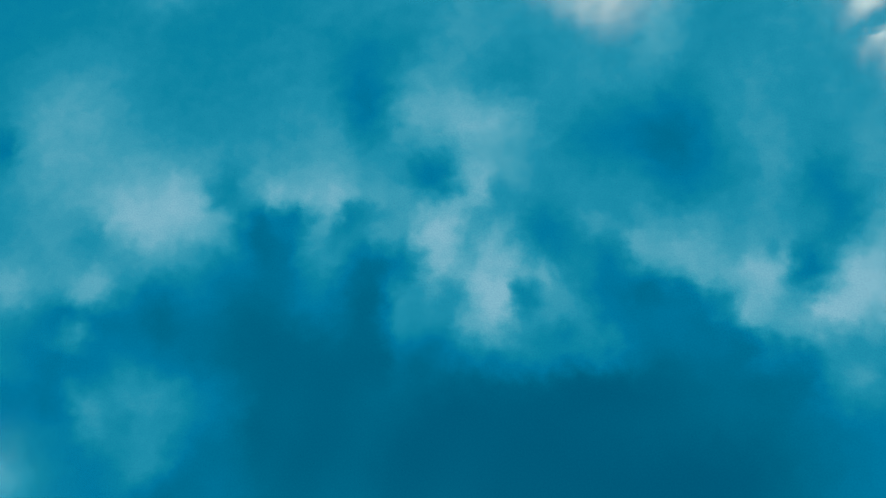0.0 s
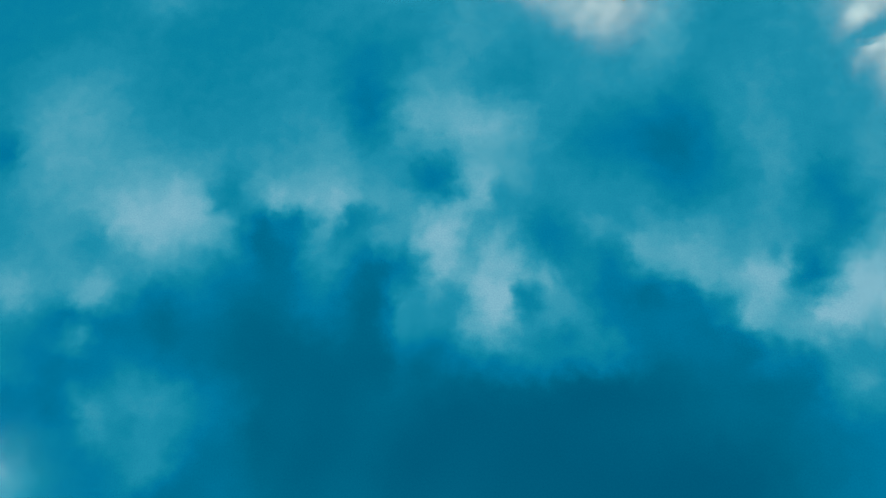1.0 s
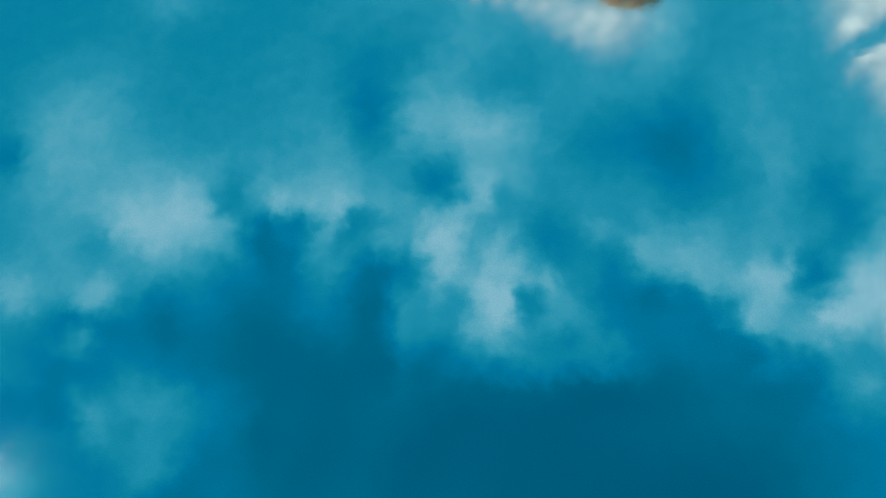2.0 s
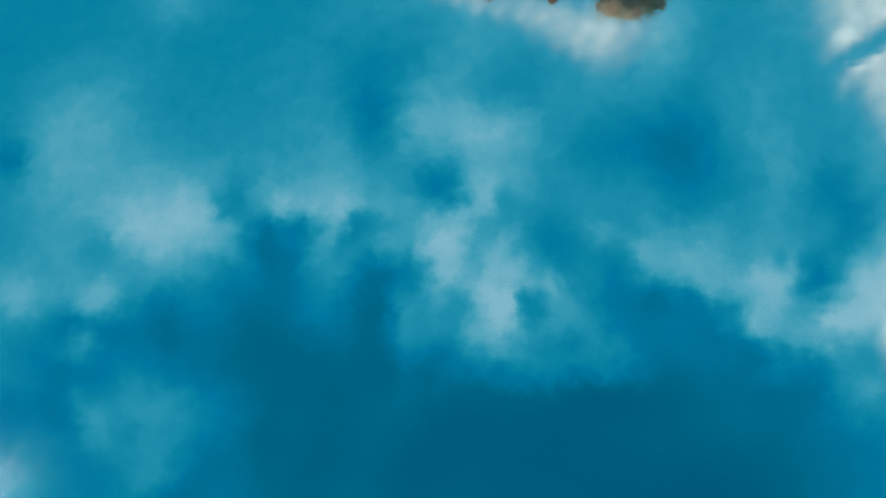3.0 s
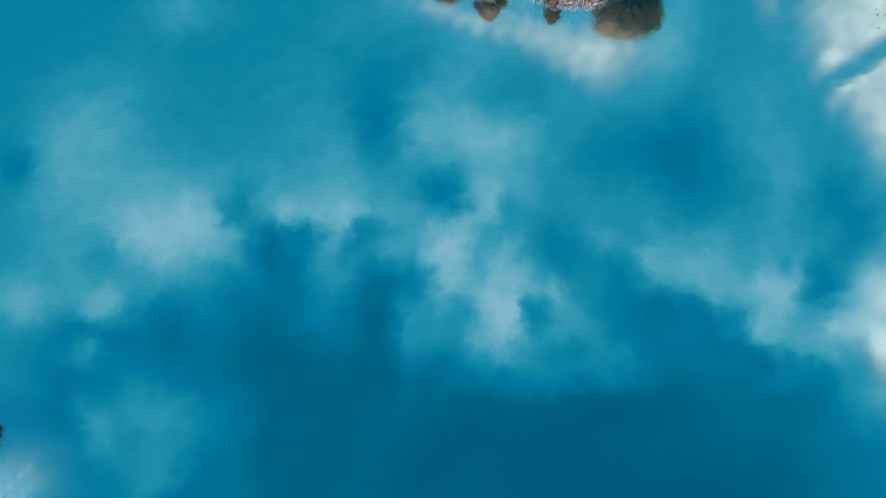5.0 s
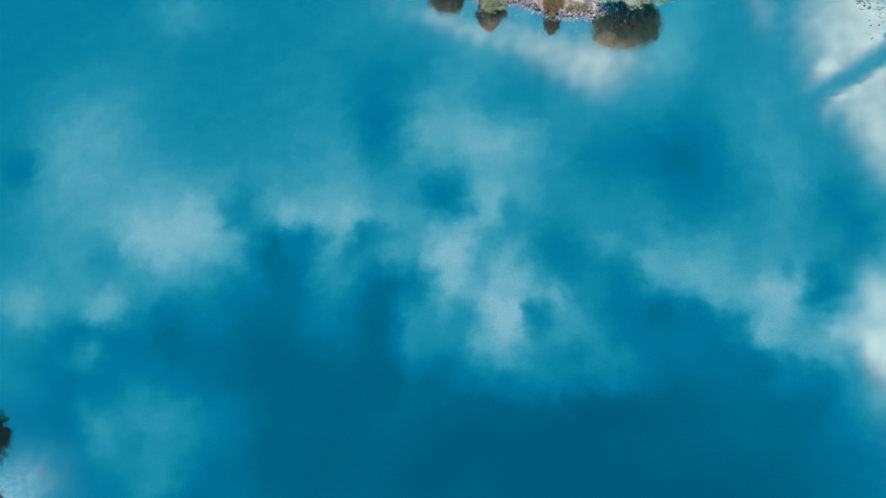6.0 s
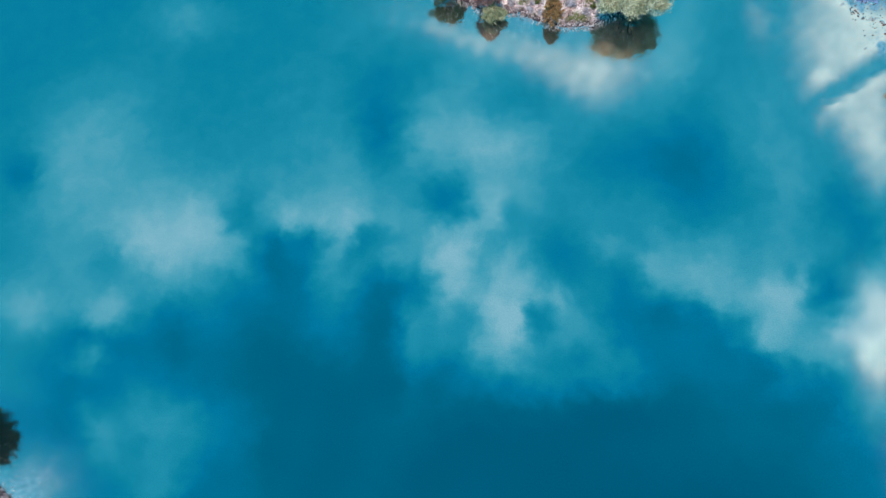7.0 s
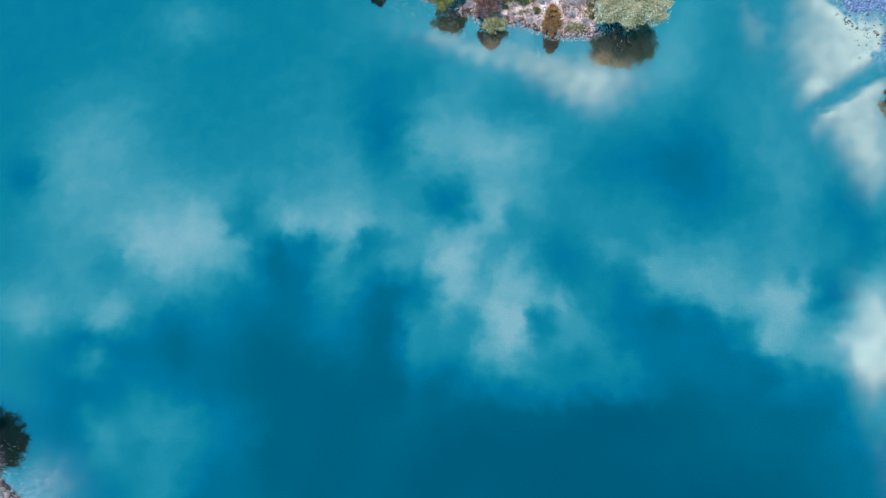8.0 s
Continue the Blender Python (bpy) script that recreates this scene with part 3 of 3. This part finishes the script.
def cone_tree(name, x, y, label, seed, height, radius, leaves, count, per, leaf):
    """A narrow conifer with upswept sprays set round a straight trunk."""
    rng = np.random.RandomState(seed)
    base = thing(name, x, y, label, "tree")
    s = rng.uniform(0.04, 1.0, count) ** 0.85
    wide = radius * (np.sin(np.clip(1.05 - s, 0, 1) ** 0.75 * 1.5708)) * rng.uniform(0.75, 1.08, count)
    around = np.arange(count) * 2.39996 + rng.uniform(-0.4, 0.4, count)
    ring = np.stack((np.cos(around), np.sin(around), np.zeros(count)), 1)
    tips = ring * wide[:, None] + np.array((0, 0, 1)) * (s * height)[:, None]
    which = np.repeat(np.arange(count), per)
    t = rng.uniform(0.35, 1.05, (len(which), 1))
    hub = np.stack((np.zeros(count), np.zeros(count), np.maximum(tips[:, 2] - wide * 0.6, 0.1)), 1)
    places = hub[which] + (tips - hub)[which] * t + rng.normal(size=(len(which), 3)) * radius * 0.05
    outward = ring[which] + np.array((0, 0, 0.9))
    verts, faces = leaf_quads(rng, places, outward, leaf, leaf * 0.35, 0.6)
    tv, tf = limbs(rng, [(0, 0, -0.3), (0.03, 0, height * 0.3), (0, 0.03, height * 0.6), (0, 0, height * 0.97)], 0.02 * height, [tuple(p) for p in tips[::9]])
    mesh_part("trunk", tv, tf, BARK, base, smooth=True)
    mesh_part("crown", verts, faces, leaves, base)
    return base


broad_tree("willow_tree", 19.6, 67.0, "large silvery-green willow with a wide crown overhanging the water", 11, 8.4, 5.9, SILVER, 170, 210, 0.38, (0.0, -2.1), 0.22, 0.8, trunks=2, clump_size=0.2)
cone_tree("cypress_tree", 7.4, 64.2, "narrow rust-orange cypress standing at the waterline", 12, 5.9, 1.8, RUST, 130, 110, 0.22)
broad_tree("plum_tree", -2.7, 67.5, "pointed dark plum-red tree on the bank", 13, 8.3, 3.5, PLUM, 130, 100, 0.32, low=0.02, clump_size=0.2, top=0.25)
broad_tree("sage_bush", -2.0, 65.5, "small round sage-green bush leaning over the water", 14, 2.7, 2.0, SAGE, 60, 110, 0.26, (0.1, -0.4), 0.12, 0.8, category="bush", clump_size=0.24)
broad_tree("maple_tree", -9.0, 71.2, "yellow-green broad tree at the water's edge", 15, 5.8, 3.5, LIME, 90, 110, 0.34, (-0.4, -0.3), 0.08, 0.9, clump_size=0.22)
broad_tree("alder_tree", -23.5, 79.5, "dark green alder on the lake bank", 16, 9.7, 3.0, PINE, 90, 90, 0.36, low=0.1, top=0.5, group="alders on the bank")
broad_tree("alder_tree", -28.6, 82.7, "tall dark green alder on the lake bank", 19, 11.5, 3.0, PINE, 90, 90, 0.36, low=0.1, top=0.4, group="alders on the bank")
cone_tree("cedar_tree", -82.0, -0.6, "dark green spreading cedar beside the lake bank", 17, 9.4, 5.8, PINE, 130, 150, 0.5)
broad_tree("osier_bush", 56.6, 47.6, "olive-green osier bush on a pale spit", 18, 2.4, 1.6, SAGE, 40, 80, 0.26, low=0.1, category="bush", clump_size=0.26)

# low shrubs along the island's edge
rng = np.random.RandomState(31)
SHRUBS = (("heath_shrub", HEATH, "low lilac-grey heath shrub on the littered bank", "heath shrubs"), ("herb_shrub", MOSS, "low green herb shrub on the littered bank", "green shrubs"))
for kind_no, (name, mat, label, group) in enumerate(SHRUBS):
    made = 0
    while made < (46, 20)[kind_no]:
        x, y = rng.uniform(-18, 25), rng.uniform(63, 76)
        inner = float(-beyond(np.array([x]), np.array([y]), ISLAND)[0])
        if inner < (0.5, 1.6)[kind_no] or math.hypot(x - 7.4, y - 64.2) < 1.8:
            continue
        made += 1
        size = rng.uniform(0.45, 0.95)
        broad_tree(name, x, y, label, 100 + made + 60 * kind_no, size * rng.uniform(0.9, 1.4), size, mat, 16, 34, 0.2, low=0.05, category="shrub", group=group, clump_size=0.36)


for k, (x, y, size) in enumerate(((2.6, 69.3, 1.3), (4.4, 70.2, 1.1), (0.6, 69.9, 1.0), (15.0, 69.9, 1.2), (14.2, 68.0, 0.8))):
    broad_tree("herb_shrub", x, y, "broad green herb shrub among pale litter", 300 + k, size * 1.1, size, MOSS, 26, 60, 0.22, low=0.05, category="shrub", group="green shrubs", clump_size=0.32)
for k, (x, y, size) in enumerate(((11.6, 68.7, 1.3), (15.4, 67.2, 1.1), (10.6, 66.2, 1.0), (-6.0, 69.8, 0.9), (12.8, 70.6, 1.3), (9.9, 70.2, 1.0))):
    broad_tree("heath_shrub", x, y, "broad whitish-lilac heath shrub on the bank", 320 + k, size * 0.9, size, HEATH, 26, 60, 0.22, low=0.05, category="shrub", group="heath shrubs", clump_size=0.32)

# ---- grass and reeds ----
def blades(name, spots, heights, width, mat, seed, per, label, category):
    """One mesh of thin leaning blades, a tuft at each spot."""
    rng = np.random.RandomState(seed)
    which = np.repeat(np.arange(len(spots)), per)
    n = len(which)
    a = rng.uniform(0, 6.283, n)
    foot = spots[which] + np.stack((np.cos(a), np.sin(a), np.zeros(n)), 1) * rng.uniform(0, 0.16, (n, 1))
    tall = heights[which] * rng.uniform(0.6, 1.2, n)
    lean = np.stack((np.cos(a), np.sin(a), np.zeros(n)), 1) * (tall * rng.uniform(0.2, 0.9, n))[:, None]
    side = np.stack((-np.sin(a), np.cos(a), np.zeros(n)), 1) * width
    tip = foot + lean + np.array((0, 0, 1)) * tall[:, None]
    knee = foot + lean * 0.4 + np.array((0, 0, 0.65)) * tall[:, None]
    verts = np.stack((foot - side, foot + side, knee + side * 0.8, tip, knee - side * 0.8), 1).reshape(-1, 3)
    i = np.arange(n)[:, None] * 5
    faces = np.concatenate((np.concatenate((i, i + 1, i + 2), 1), np.concatenate((i, i + 2, i + 4), 1), np.concatenate((i + 4, i + 2, i + 3), 1)))
    ob = mesh_part(name, verts, faces, mat, None)
    return tagged(ob, label, category, kind="stuff")


def spots_in(rng, ring, box, count, near, far):
    px, py = rng.uniform(box[0], box[1], count), rng.uniform(box[2], box[3], count)
    d = -beyond(px, py, ring)
    keep = (d > near) & (d < far)
    px, py = px[keep], py[keep]
    return np.stack((px, py, np.maximum(ground_height(px, py), -0.15) - 0.02), 1)


def patchy(spots, seed, scale, above):
    return spots[rough(spots[:, 0], spots[:, 1], seed, scale) > above]


tufts = np.concatenate((patchy(spots_in(rng, ISLAND, (-20, 28, 61, 80), 9000, 0.1, 9), 61, 2.6, 0.1), spots_in(rng, BANK, (-88, -68, -14, 4), 1500, 0.1, 6)))
blades("dry_grass", tufts, rng.uniform(0.25, 0.7, len(tufts)), 0.026, STRAW, 41, 9, "bleached pinkish-white dry grass on the bank", "grass")
herbs = patchy(spots_in(rng, ISLAND, (-20, 28, 61, 80), 7000, 0.8, 9), 62, 3.4, 0.35)
blades("green_grass", herbs, rng.uniform(0.2, 0.5, len(herbs)), 0.03, MOSS, 44, 8, "short dark green grass between pale litter", "grass")
edge = np.concatenate((spots_in(rng, ISLAND, (-18, 26, 60, 74), 8000, -1.0, 0.5), spots_in(rng, BANK, (-82, -66, -14, 4), 900, -1.2, 0.3)))
blades("reeds", edge, rng.uniform(0.15, 0.5, len(edge)), 0.045, STRAW, 42, 3, "pale broken reed stems in shallow water", "reeds")
flecks = np.concatenate((spots_in(rng, ISLAND, (-22, 20, 54, 76), 5500, -5.0, -0.4), spots_in(rng, BANK, (-84, -62, -14, 0), 700, -4.5, -0.6)))
blades("floating_chaff", flecks, rng.uniform(0.19, 0.30, len(flecks)), 0.022, STRAW, 45, 2, "white flecks of reed chaff on the water", "chaff")
stems = spots_in(rng, MARSH, (51, 66, 54, 74), 420, 0.0, 6)
blades("marsh_stems", stems, rng.uniform(0.3, 0.9, len(stems)), 0.03, STRAW, 43, 2, "white dead stems in a lilac marsh pool", "reeds")

# ---- stones on the eastern shoal ----
bm = bmesh.new()
bmesh.ops.create_icosphere(bm, subdivisions=2, radius=1.0)
for vert in bm.verts:
    vert.co *= 1 + 0.28 * noise.noise(vert.co * 1.7)
    vert.co.z *= 0.6
stone_mesh = bpy.data.meshes.new("stone")
bm.to_mesh(stone_mesh)
bm.free()
stone_mesh.materials.append(STONE)
rng = np.random.RandomState(51)
for _ in range(130):
    x = rng.uniform(52.0, 61)
    y = 60.6 - (x - 54) * 0.75 + rng.normal() * 1.5
    size = rng.uniform(0.06, 0.16)
    stone = tagged(new("stone", stone_mesh), "small dark stone on the pale shoal", "stone", "stones on the shoal")
    stone.matrix_basis = pose(x, y, max(ground_at(x, y), -0.05) + size * 0.25, 0, 0, rng.uniform(0, 360)) @ Matrix.Diagonal((size, size * rng.uniform(0.6, 1.0), size, 1))
